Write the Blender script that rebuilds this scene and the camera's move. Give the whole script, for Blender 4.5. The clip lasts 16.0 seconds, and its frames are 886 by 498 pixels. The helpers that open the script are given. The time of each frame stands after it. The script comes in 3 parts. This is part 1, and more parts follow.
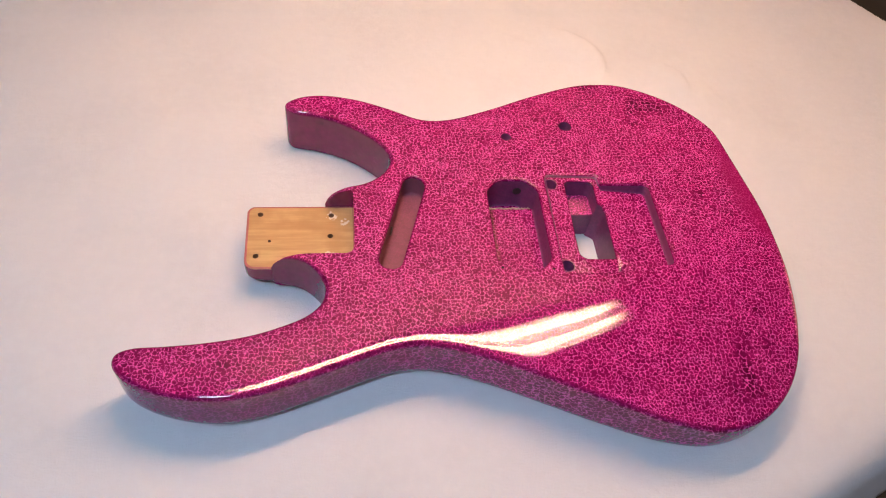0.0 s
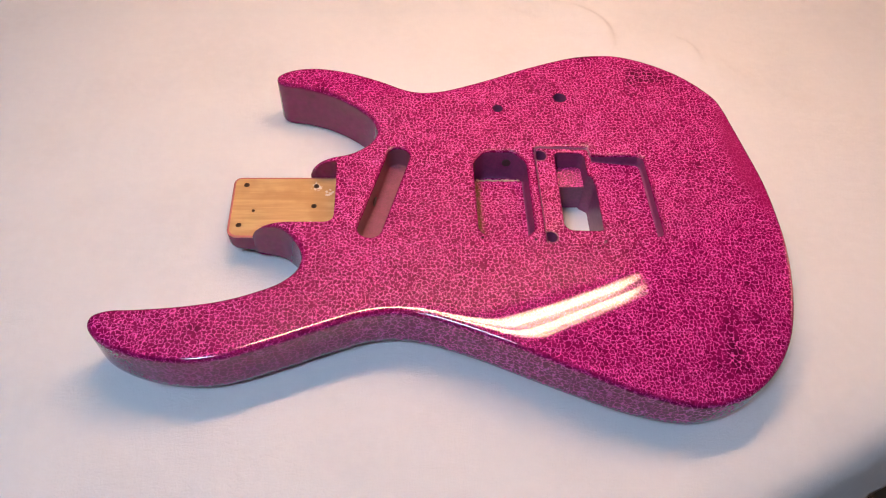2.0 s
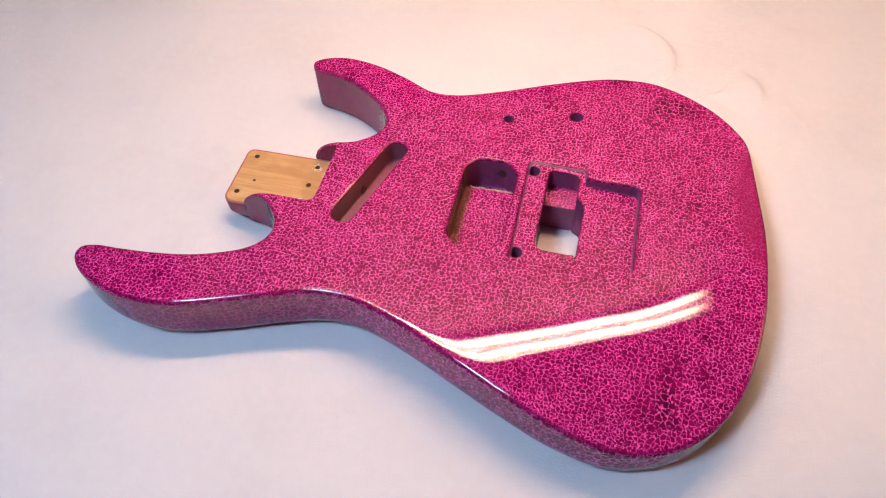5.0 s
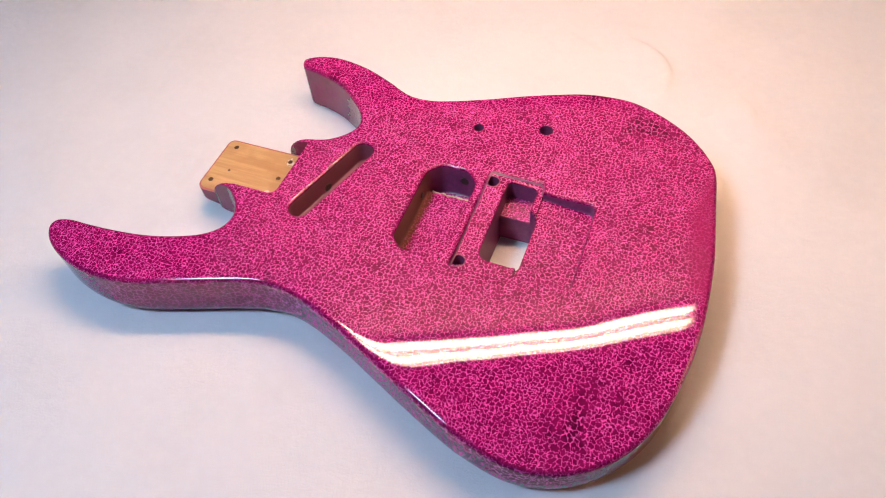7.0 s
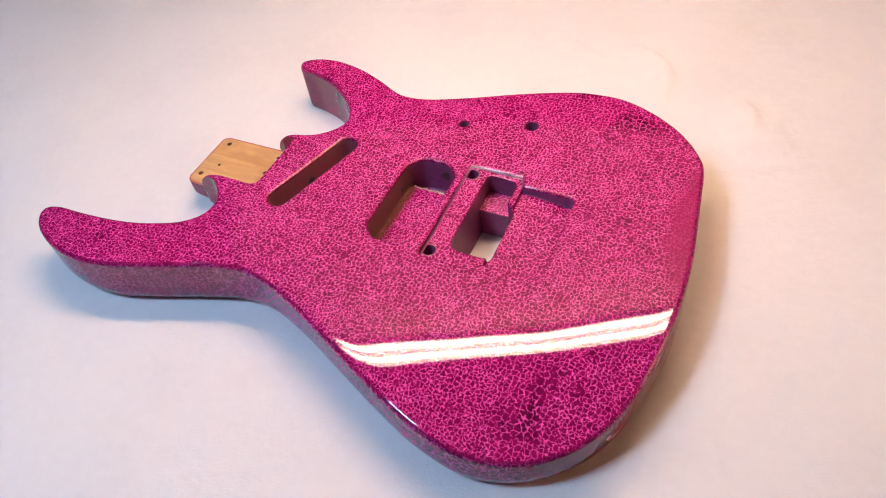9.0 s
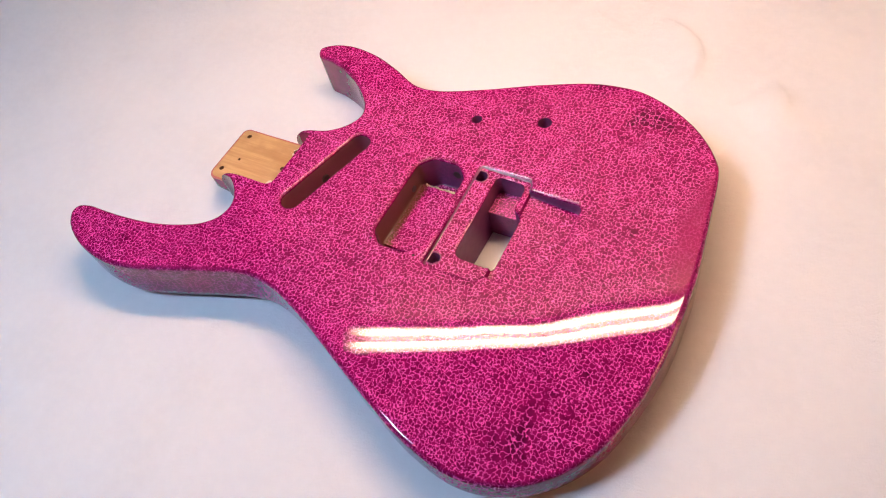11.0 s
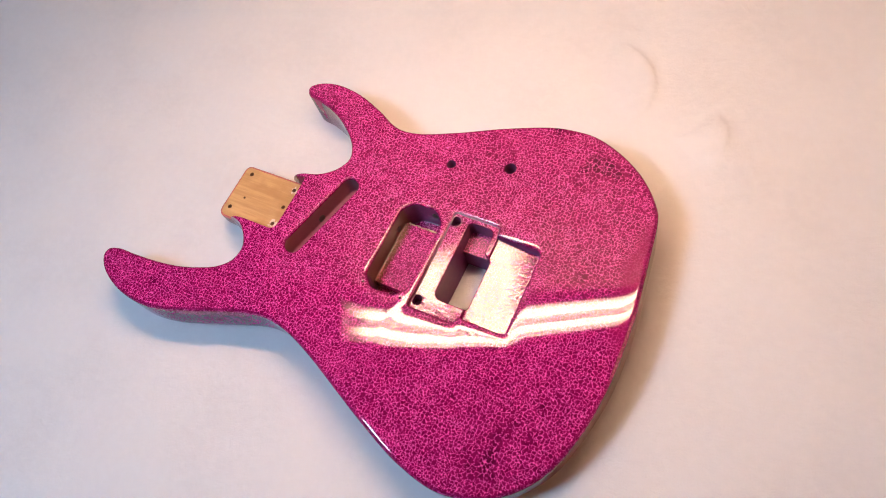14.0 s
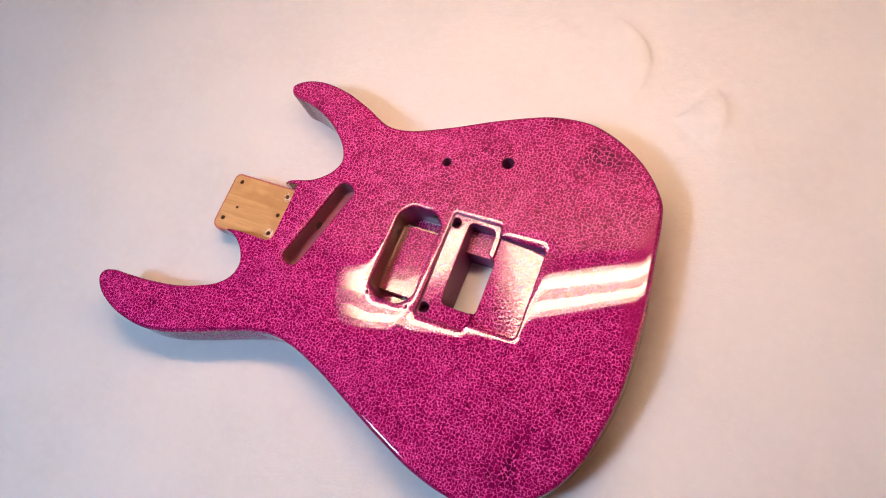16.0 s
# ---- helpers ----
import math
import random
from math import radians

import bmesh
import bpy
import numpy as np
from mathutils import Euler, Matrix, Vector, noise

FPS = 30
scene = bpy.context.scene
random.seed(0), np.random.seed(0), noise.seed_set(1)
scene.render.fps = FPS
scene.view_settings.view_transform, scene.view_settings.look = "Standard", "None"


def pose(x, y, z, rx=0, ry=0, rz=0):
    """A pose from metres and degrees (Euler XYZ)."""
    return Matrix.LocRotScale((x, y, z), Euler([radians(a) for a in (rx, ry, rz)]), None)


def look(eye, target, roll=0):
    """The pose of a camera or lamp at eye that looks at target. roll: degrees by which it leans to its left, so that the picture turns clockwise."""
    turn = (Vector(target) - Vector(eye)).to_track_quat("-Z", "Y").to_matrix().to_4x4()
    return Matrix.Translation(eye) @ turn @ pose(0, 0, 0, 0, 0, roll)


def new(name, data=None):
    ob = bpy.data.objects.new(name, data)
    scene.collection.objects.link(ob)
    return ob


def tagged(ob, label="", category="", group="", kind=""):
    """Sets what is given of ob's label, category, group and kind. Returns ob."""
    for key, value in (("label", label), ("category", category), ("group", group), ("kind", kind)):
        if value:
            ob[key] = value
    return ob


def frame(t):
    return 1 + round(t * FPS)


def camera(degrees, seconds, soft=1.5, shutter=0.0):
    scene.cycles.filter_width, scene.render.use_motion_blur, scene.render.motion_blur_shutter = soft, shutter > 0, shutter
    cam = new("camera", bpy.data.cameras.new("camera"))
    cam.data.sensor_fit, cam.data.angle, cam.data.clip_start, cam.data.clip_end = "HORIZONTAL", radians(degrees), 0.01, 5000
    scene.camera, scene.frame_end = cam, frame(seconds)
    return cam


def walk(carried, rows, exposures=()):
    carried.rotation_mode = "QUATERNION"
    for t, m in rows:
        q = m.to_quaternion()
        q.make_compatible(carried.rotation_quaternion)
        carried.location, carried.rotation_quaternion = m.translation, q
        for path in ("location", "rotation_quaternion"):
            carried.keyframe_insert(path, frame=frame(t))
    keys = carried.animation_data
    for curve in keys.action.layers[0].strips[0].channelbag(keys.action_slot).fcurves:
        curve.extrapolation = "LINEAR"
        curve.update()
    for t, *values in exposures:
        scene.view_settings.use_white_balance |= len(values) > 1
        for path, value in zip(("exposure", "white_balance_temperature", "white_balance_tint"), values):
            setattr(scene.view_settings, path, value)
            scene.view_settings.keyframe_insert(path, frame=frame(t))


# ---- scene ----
cam = camera(61.446, 16.0, soft=1.1)
walk(cam, [
    (0.0, pose(-0.1608, -0.3339, 0.4615, 36.844, -5.859, -5.219)),
    (0.5, pose(-0.1468, -0.3348, 0.4527, 36.256, -3.737, -4.668)),
    (1.0, pose(-0.1356, -0.3389, 0.4472, 36.198, -3.805, -4.727)),
    (1.5, pose(-0.1231, -0.3469, 0.4468, 36.399, -3.151, -3.889)),
    (2.0, pose(-0.1045, -0.3489, 0.4494, 36.371, -2.411, -2.107)),
    (2.5, pose(-0.0692, -0.3547, 0.4536, 36.760, -1.571, 1.335)),
    (3.0, pose(-0.0468, -0.3587, 0.4547, 36.959, -1.059, 3.529)),
    (3.5, pose(-0.0171, -0.3593, 0.4537, 37.123, 0.185, 5.076)),
    (4.0, pose(0.0055, -0.3474, 0.4525, 36.981, 0.766, 7.641)),
    (4.2, pose(0.0138, -0.3447, 0.4501, 36.925, 0.835, 9.055)),
    (6.3, pose(0.0752, -0.3446, 0.4502, 37.596, 3.210, 17.363)),
    (6.5, pose(0.0857, -0.3472, 0.4535, 37.834, 3.014, 17.573)),
    (7.0, pose(0.1262, -0.3185, 0.4531, 37.483, 3.605, 21.245)),
    (7.5, pose(0.1679, -0.3025, 0.4392, 38.657, 4.021, 25.799)),
    (8.0, pose(0.1804, -0.3012, 0.4296, 39.813, 4.436, 26.790)),
    (8.5, pose(0.1823, -0.3070, 0.4194, 40.536, 5.783, 25.541)),
    (9.0, pose(0.1895, -0.3176, 0.4148, 41.471, 6.407, 25.240)),
    (9.2, pose(0.1941, -0.3219, 0.4161, 41.894, 6.744, 25.152)),
    (11.3, pose(0.2132, -0.2517, 0.4519, 35.364, 10.716, 28.634)),
    (11.5, pose(0.2070, -0.2548, 0.4539, 35.310, 10.475, 27.717)),
    (12.0, pose(0.1913, -0.2584, 0.4734, 31.854, 9.115, 25.946)),
    (12.5, pose(0.1727, -0.2717, 0.5207, 30.493, 8.690, 23.659)),
    (13.0, pose(0.2016, -0.2547, 0.5544, 29.316, 8.952, 25.468)),
    (13.5, pose(0.2278, -0.2180, 0.5680, 28.160, 10.298, 27.433)),
    (14.0, pose(0.2306, -0.1890, 0.5776, 27.159, 12.209, 26.640)),
    (14.5, pose(0.2253, -0.1681, 0.5746, 26.685, 13.354, 27.291)),
    (15.0, pose(0.2168, -0.1563, 0.5724, 26.154, 14.089, 27.810)),
    (15.5, pose(0.2017, -0.1422, 0.5696, 25.668, 14.276, 27.998)),
    (16.0, pose(0.2028, -0.1456, 0.5903, 21.716, 13.275, 22.395)),
], exposures=[(0.0, -0.12, 7000, 9), (2.0, -0.06, 6950, 9), (4.0, 0.04, 6650, 9), (7.0, 0.14, 6500, 7), (9.0, 0.14, 6450, 7), (12.5, 0.12, 6450, 7), (13.5, -0.02, 6550, 7), (14.5, -0.02, 6600, 7), (16.0, -0.05, 6600, 7)])

# ---- light levels ----
WARM = (1.0, 0.63, 0.41)      # old warm-white tubes over the bench
COOL = (0.45, 0.68, 1.0)      # daylight panel behind the bench's near side
TUBE_POWER = 41.0
LAMP_Z = 0.544
PANEL_POWER = 56.0
AMBER = (1.0, 0.54, 0.25)     # warm fill, added as the glow of an unseen fabric lamp shade
FILL_POWER = 5.0
PANEL_AT = (-0.43, -0.54, 1.15)

world = bpy.data.worlds.new("room_air")
world.use_nodes = True
world.node_tree.nodes["Background"].inputs[0].default_value = (0.6, 0.62, 0.7, 1)
world.node_tree.nodes["Background"].inputs[1].default_value = 0.05
scene.world = world

T = 0.0445          # body thickness
POCKET_Z = 0.0257    # floor of the neck pocket


# ---- materials ----
def node_material(name):
    m = bpy.data.materials.new(name)
    m.use_nodes = True
    return m, m.node_tree, m.node_tree.nodes["Principled BSDF"]


def link(tree, a, b):
    tree.links.new(a, b)


def math_node(tree, op, a, b=None, c=None, clamp=False):
    n = tree.nodes.new("ShaderNodeMath")
    n.operation, n.use_clamp = op, clamp
    for i, v in enumerate((a, b, c)):
        if v is None:
            continue
        if isinstance(v, (int, float)):
            n.inputs[i].default_value = v
        else:
            link(tree, v, n.inputs[i])
    return n.outputs[0]


def mix_color(tree, f, a, b):
    n = tree.nodes.new("ShaderNodeMix")
    n.data_type = "RGBA"
    for sock, v in ((n.inputs["Factor"], f), (n.inputs[6], a), (n.inputs[7], b)):
        if isinstance(v, (int, float)):
            sock.default_value = v
        elif isinstance(v, tuple):
            sock.default_value = (*v, 1)
        else:
            link(tree, v, sock)
    return n.outputs[2]


def mix_value(tree, f, a, b):
    n = tree.nodes.new("ShaderNodeMix")
    n.data_type = "FLOAT"
    for sock, v in ((n.inputs["Factor"], f), (n.inputs[2], a), (n.inputs[3], b)):
        if isinstance(v, (int, float)):
            sock.default_value = v
        else:
            link(tree, v, sock)
    return n.outputs[0]


def noise_tex(tree, coord, scale, detail=2.0, rough=0.5):
    n = tree.nodes.new("ShaderNodeTexNoise")
    n.inputs["Scale"].default_value, n.inputs["Detail"].default_value = scale, detail
    n.inputs["Roughness"].default_value = rough
    link(tree, coord, n.inputs["Vector"])
    return n


def ramp(tree, f, lo, hi, a=0.0, b=1.0):
    n = tree.nodes.new("ShaderNodeMapRange")
    n.interpolation_type = "SMOOTHSTEP"
    link(tree, f, n.inputs[0])
    for i, v in zip(range(1, 5), (lo, hi, a, b)):
        n.inputs[i].default_value = v
    return n.outputs[0]


def object_coord(tree):
    return tree.nodes.new("ShaderNodeTexCoord").outputs["Object"]


def bump(tree, height, strength, distance):
    n = tree.nodes.new("ShaderNodeBump")
    n.inputs["Strength"].default_value, n.inputs["Distance"].default_value = strength, distance
    link(tree, height, n.inputs["Height"])
    return n.outputs[0]


COARSE = [(0.112, -0.098, 0.022, 0.030), (0.100, -0.135, 0.024, 0.022), (0.060, -0.109, 0.014, 0.020), (0.0, -0.123, 0.012, 0.010), (0.090, 0.122, 0.020, 0.024),
          (0.050, 0.148, 0.020, 0.010), (-0.285, -0.105, 0.012, 0.014), (-0.150, 0.005, 0.016, 0.020)]


def offset_by(tree, co, scale, detail, amount):
    """Coordinates pushed about by a noise."""
    warp = noise_tex(tree, co, scale, detail)
    sub = tree.nodes.new("ShaderNodeVectorMath")
    sub.operation = "SUBTRACT"
    link(tree, warp.outputs["Color"], sub.inputs[0])
    sub.inputs[1].default_value = (0.5, 0.5, 0.5)
    scl = tree.nodes.new("ShaderNodeVectorMath")
    scl.operation = "SCALE"
    link(tree, sub.outputs[0], scl.inputs[0])
    scl.inputs["Scale"].default_value = amount
    add = tree.nodes.new("ShaderNodeVectorMath")
    link(tree, co, add.inputs[0])
    link(tree, scl.outputs[0], add.inputs[1])
    return add.outputs[0]


def crackle_material(name, relief=0.0, flat=0.0, haze=0.012):
    """Dark burgundy crackle coat over hot pink, under clear lacquer. relief: unsanded crackle; flat: share of closed, plain coat."""
    m, tree, bsdf = node_material(name)
    co = object_coord(tree)
    wco = offset_by(tree, co, 420, 1.0, 0.0038)
    regions = math_node(tree, "MULTIPLY_ADD", noise_tex(tree, co, 30, 3.0, 0.6).outputs["Fac"], 0.75, 0.125)
    # patches where the coat pulled apart into large, dark islands
    ragged = offset_by(tree, co, 40, 3.0, 0.035)
    for x, y, rx, ry in COARSE:
        off = tree.nodes.new("ShaderNodeVectorMath")
        off.operation = "SUBTRACT"
        link(tree, ragged, off.inputs[0])
        off.inputs[1].default_value = (x, y, 0)
        mul = tree.nodes.new("ShaderNodeVectorMath")
        mul.operation = "MULTIPLY"
        link(tree, off.outputs[0], mul.inputs[0])
        mul.inputs[1].default_value = (1 / rx, 1 / ry, 0)
        size = tree.nodes.new("ShaderNodeVectorMath")
        size.operation = "LENGTH"
        link(tree, mul.outputs[0], size.inputs[0])
        regions = math_node(tree, "ADD", regions, ramp(tree, size.outputs["Value"], 0.2, 1.4, 0.15, 0.0))
    regions = math_node(tree, "MULTIPLY_ADD", regions, 1.0, -0.015)
    width = noise_tex(tree, co, 260, 2.0).outputs["Fac"]
    edges, cells = [], []
    for scale, dims in ((330, "2D"), (238, "2D"), (240, "3D"), (600, "2D"), (410, "2D")):
        e = tree.nodes.new("ShaderNodeTexVoronoi")
        e.feature, e.voronoi_dimensions = "DISTANCE_TO_EDGE", dims
        e.inputs["Scale"].default_value, e.inputs["Randomness"].default_value = scale, 0.85
        link(tree, wco, e.inputs["Vector"])
        edges.append(math_node(tree, "DIVIDE", e.outputs["Distance"], scale * 0.001))  # in millimetres
        if dims == "2D":
            c = tree.nodes.new("ShaderNodeTexVoronoi")
            c.voronoi_dimensions = dims
            c.inputs["Scale"].default_value, c.inputs["Randomness"].default_value = scale, 0.85
            link(tree, wco, c.inputs["Vector"])
            sep = tree.nodes.new("ShaderNodeSeparateColor")
            link(tree, c.outputs["Color"], sep.inputs[0])
            cells.append(sep.outputs[0])
    sepn = tree.nodes.new("ShaderNodeSeparateXYZ")
    link(tree, tree.nodes.new("ShaderNodeNewGeometry").outputs["Normal"], sepn.inputs[0])
    level = math_node(tree, "ABSOLUTE", sepn.outputs[2])
    coarse = ramp(tree, regions, 0.60, 0.65)
    d = mix_value(tree, ramp(tree, level, 0.55, 0.65), math_node(tree, "MULTIPLY", edges[2], 0.72), mix_value(tree, coarse, mix_value(tree, ramp(tree, regions, 0.45, 0.48), edges[4], edges[0]), edges[1]))
    flatness = ramp(tree, level, 0.55, 0.65)
    cell = mix_value(tree, flatness, noise_tex(tree, co, 200, 2.0).outputs["Fac"], mix_value(tree, coarse, cells[0], cells[1]))

    def lines(dist, wide, shift):
        half = math_node(tree, "MULTIPLY_ADD", width, wide, shift)
        return math_node(tree, "SUBTRACT", 1.0, math_node(tree, "DIVIDE", math_node(tree, "SUBTRACT", dist, half), 0.22, clamp=True))

    crack = lines(d, 0.27, -0.05)
    # here and there a line breaks off, and short spurs end inside the islands
    crack = math_node(tree, "MULTIPLY", crack, ramp(tree, noise_tex(tree, co, 300, 1.0).outputs["Fac"], 0.27, 0.34))
    spur = math_node(tree, "MULTIPLY", lines(edges[3], 0.2, 0.0), ramp(tree, noise_tex(tree, co, 420, 1.0).outputs["Fac"], 0.62, 0.66))
    crack = math_node(tree, "MAXIMUM", crack, math_node(tree, "MULTIPLY", spur, math_node(tree, "MULTIPLY", flatness, 0.7)))
    # pink lines weaken on upright faces, most at the butt end, and on rounded edges
    line_loss = math_node(tree, "ADD", ramp(tree, sepn.outputs[0], 0.30, 0.75, 0.10, 0.75), ramp(tree, noise_tex(tree, co, 22, 2.0).outputs["Fac"], 0.45, 0.60, 0.0, 0.25))
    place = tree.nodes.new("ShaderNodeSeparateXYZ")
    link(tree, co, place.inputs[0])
    line_loss = math_node(tree, "ADD", line_loss, ramp(tree, place.outputs[1], -0.07, -0.02, 0.0, 0.45), clamp=True)
    line_loss = math_node(tree, "ADD", line_loss, ramp(tree, place.outputs[0], -0.17, -0.07, 0.50, 0.0), clamp=True)
    closed = math_node(tree, "MULTIPLY", ramp(tree, level, 0.35, 0.75, 1.0, 0.0), line_loss)
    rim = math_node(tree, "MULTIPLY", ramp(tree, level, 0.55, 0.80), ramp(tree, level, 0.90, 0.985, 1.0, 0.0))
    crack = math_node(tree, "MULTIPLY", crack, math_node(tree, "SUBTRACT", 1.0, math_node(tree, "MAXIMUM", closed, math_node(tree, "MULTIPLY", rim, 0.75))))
    off = tree.nodes.new("ShaderNodeVectorMath")
    off.operation = "SUBTRACT"
    link(tree, offset_by(tree, offset_by(tree, co, 60, 2.0, 0.012), 500, 1.0, 0.004), off.inputs[0])
    off.inputs[1].default_value = (0.178, 0.045, 0)
    mul = tree.nodes.new("ShaderNodeVectorMath")
    mul.operation = "MULTIPLY"
    link(tree, off.outputs[0], mul.inputs[0])
    mul.inputs[1].default_value = (1 / 0.038, 1 / 0.078, 0)
    size = tree.nodes.new("ShaderNodeVectorMath")
    size.operation = "LENGTH"
    link(tree, mul.outputs[0], size.inputs[0])
    plain = math_node(tree, "MULTIPLY", ramp(tree, size.outputs["Value"], 0.75, 1.12, 1.0, 0.0), ramp(tree, level, 0.9, 0.97))
    crack = math_node(tree, "MULTIPLY", crack, math_node(tree, "MULTIPLY_ADD", plain, -0.75, 1.0))
    if flat:
        crack = math_node(tree, "MULTIPLY", crack, 1.0 - flat)
        dark = mix_color(tree, cell, (0.20, 0.048, 0.13), (0.27, 0.066, 0.16))
    else:
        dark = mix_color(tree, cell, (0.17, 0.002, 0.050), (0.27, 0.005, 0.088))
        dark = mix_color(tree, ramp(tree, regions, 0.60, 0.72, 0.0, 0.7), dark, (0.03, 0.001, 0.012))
    dark = mix_color(tree, plain, dark, (0.30, 0.007, 0.09))
    pink = mix_color(tree, noise_tex(tree, co, 160, 2.0).outputs["Fac"], (0.92, 0.048, 0.34), (0.96, 0.125, 0.56))
    colour = mix_color(tree, crack, dark, pink)
    if relief:
        # olive-brown tint along one side of the pickup cavity, and brown in the slot
        sepc = tree.nodes.new("ShaderNodeSeparateXYZ")
        link(tree, offset_by(tree, co, 180, 3.0, 0.006), sepc.inputs[0])
        side = ramp(tree, math_node(tree, "ABSOLUTE", math_node(tree, "ADD", sepc.outputs[0], 0.0500)), 0.0025, 0.0075, 0.75, 0.0)
        side = math_node(tree, "MULTIPLY", side, ramp(tree, math_node(tree, "ABSOLUTE", sepc.outputs[1]), 0.030, 0.036, 1.0, 0.0))
        colour = mix_color(tree, side, colour, (0.16, 0.075, 0.035))
        colour = mix_color(tree, ramp(tree, sepc.outputs[0], -0.095, -0.085, 0.5, 0.0), colour, (0.30, 0.105, 0.085))
    link(tree, colour, bsdf.inputs["Base Color"])
    bsdf.inputs["Roughness"].default_value = 0.45
    bsdf.inputs["Specular IOR Level"].default_value = 0.0
    bsdf.inputs["Coat Weight"].default_value = 0.6 if flat else 1.0
    bsdf.inputs["Coat IOR"].default_value = 1.6
    bsdf.inputs["Coat Roughness"].default_value = 0.012
    if relief:
        h = math_node(tree, "MULTIPLY_ADD", ramp(tree, d, 0.0, 0.7), 0.14, noise_tex(tree, co, 330, 1.0).outputs["Fac"])
        n = bump(tree, h, relief, 0.0004)
        link(tree, n, bsdf.inputs["Normal"])
        link(tree, n, bsdf.inputs["Coat Normal"])
        bsdf.inputs["Coat Roughness"].default_value = haze
    else:
        # faint orange peel left in the polished lacquer
        peel = bump(tree, noise_tex(tree, co, 60, 2.0).outputs["Fac"], 0.012, 0.001)
        link(tree, peel, bsdf.inputs["Coat Normal"])
    return m


CRACKLE = crackle_material("crackle_lacquer")
CRACKLE_ROUGH = crackle_material("unsanded_crackle_lacquer", relief=0.17)
CAVITY_WALL = crackle_material("closed_burgundy_lacquer", relief=0.15, flat=0.85, haze=0.16)
CRACKLE_MATT = crackle_material("overspray_crackle", relief=0.15, haze=0.45)


def wood_material():
    m, tree, bsdf = node_material("bare_maple_coloured_wood")
    co = object_coord(tree)
    mp = tree.nodes.new("ShaderNodeMapping")
    mp.inputs["Scale"].default_value = (14, 190, 60)
    link(tree, co, mp.inputs["Vector"])
    grain = noise_tex(tree, mp.outputs[0], 1.0, 5.0, 0.65).outputs["Fac"]
    broad = noise_tex(tree, co, 45, 3.0).outputs["Fac"]
    scratch = tree.nodes.new("ShaderNodeMapping")
    scratch.inputs["Scale"].default_value = (22, 700, 60)
    scratch.inputs["Rotation"].default_value = (0, 0, 0.05)
    link(tree, co, scratch.inputs["Vector"])
    fine = noise_tex(tree, scratch.outputs[0], 1.0, 3.0, 0.6).outputs["Fac"]
    c = mix_color(tree, ramp(tree, grain, 0.35, 0.68), (0.55, 0.30, 0.125), (0.69, 0.42, 0.195))
    c = mix_color(tree, ramp(tree, broad, 0.45, 0.70, 0.0, 0.6), c, (0.46, 0.23, 0.085))
    c = mix_color(tree, ramp(tree, fine, 0.60, 0.72, 0.0, 0.25), c, (0.42, 0.18, 0.06))
    # pale filler and chipped edges round two of the screw holes and along the pocket's front
    for x, y, rr in ((-0.1672, 0.0208, 0.0062), (-0.1685, -0.0165, 0.0065), (-0.158, 0.0150, 0.0045), (-0.1625, -0.0235, 0.0050)):
        off = tree.nodes.new("ShaderNodeVectorMath")
        off.operation = "DISTANCE"
        link(tree, co, off.inputs[0])
        off.inputs[1].default_value = (x, y, POCKET_Z)
        ragged = math_node(tree, "ADD", off.outputs["Value"], math_node(tree, "MULTIPLY_ADD", noise_tex(tree, co, 420, 3.0).outputs["Fac"], 0.011, -0.0055))
        c = mix_color(tree, ramp(tree, ragged, rr * 0.45, rr * 0.62, 0.85, 0.0), c, (0.80, 0.68, 0.58))
    link(tree, c, bsdf.inputs["Base Color"])
    bsdf.inputs["Roughness"].default_value = 0.38
    bsdf.inputs["Coat Weight"].default_value = 0.35
    bsdf.inputs["Coat Roughness"].default_value = 0.2
    link(tree, bump(tree, grain, 0.12, 0.0004), bsdf.inputs["Normal"])
    return m


WOOD = wood_material()


def cloth_material():
    m, tree, bsdf = node_material("white_felted_cloth")
    co = object_coord(tree)
    fuzz = noise_tex(tree, co, 900, 4.0, 0.7).outputs["Fac"]
    tuft = noise_tex(tree, co, 120, 4.0, 0.6).outputs["Fac"]
    soil = noise_tex(tree, co, 9, 4.0, 0.55).outputs["Fac"]
    c = mix_color(tree, ramp(tree, soil, 0.42, 0.72, 0.0, 0.6), (0.82, 0.78, 0.785), (0.75, 0.71, 0.715))
    c = mix_color(tree, ramp(tree, tuft, 0.35, 0.75, 0.0, 0.35), c, (0.87, 0.83, 0.83))
    link(tree, c, bsdf.inputs["Base Color"])
    bsdf.inputs["Roughness"].default_value = 0.95
    bsdf.inputs["Specular IOR Level"].default_value = 0.1
    bsdf.inputs["Sheen Weight"].default_value = 0.15
    h = math_node(tree, "MULTIPLY_ADD", tuft, 1.5, fuzz)
    link(tree, bump(tree, h, 0.5, 0.0010), bsdf.inputs["Normal"])
    return m


CLOTH = cloth_material()


def plain_material(name, rgb, rough, rgb2=None, scale=6.0, metal=0.0):
    m, tree, bsdf = node_material(name)
    co = object_coord(tree)
    n = noise_tex(tree, co, scale, 5.0, 0.6).outputs["Fac"]
    link(tree, mix_color(tree, n, rgb, rgb2 or tuple(0.8 * v for v in rgb)), bsdf.inputs["Base Color"])
    bsdf.inputs["Roughness"].default_value, bsdf.inputs["Metallic"].default_value = rough, metal
    link(tree, bump(tree, noise_tex(tree, co, scale * 20, 3.0).outputs["Fac"], 0.1, 0.001), bsdf.inputs["Normal"])
    return m


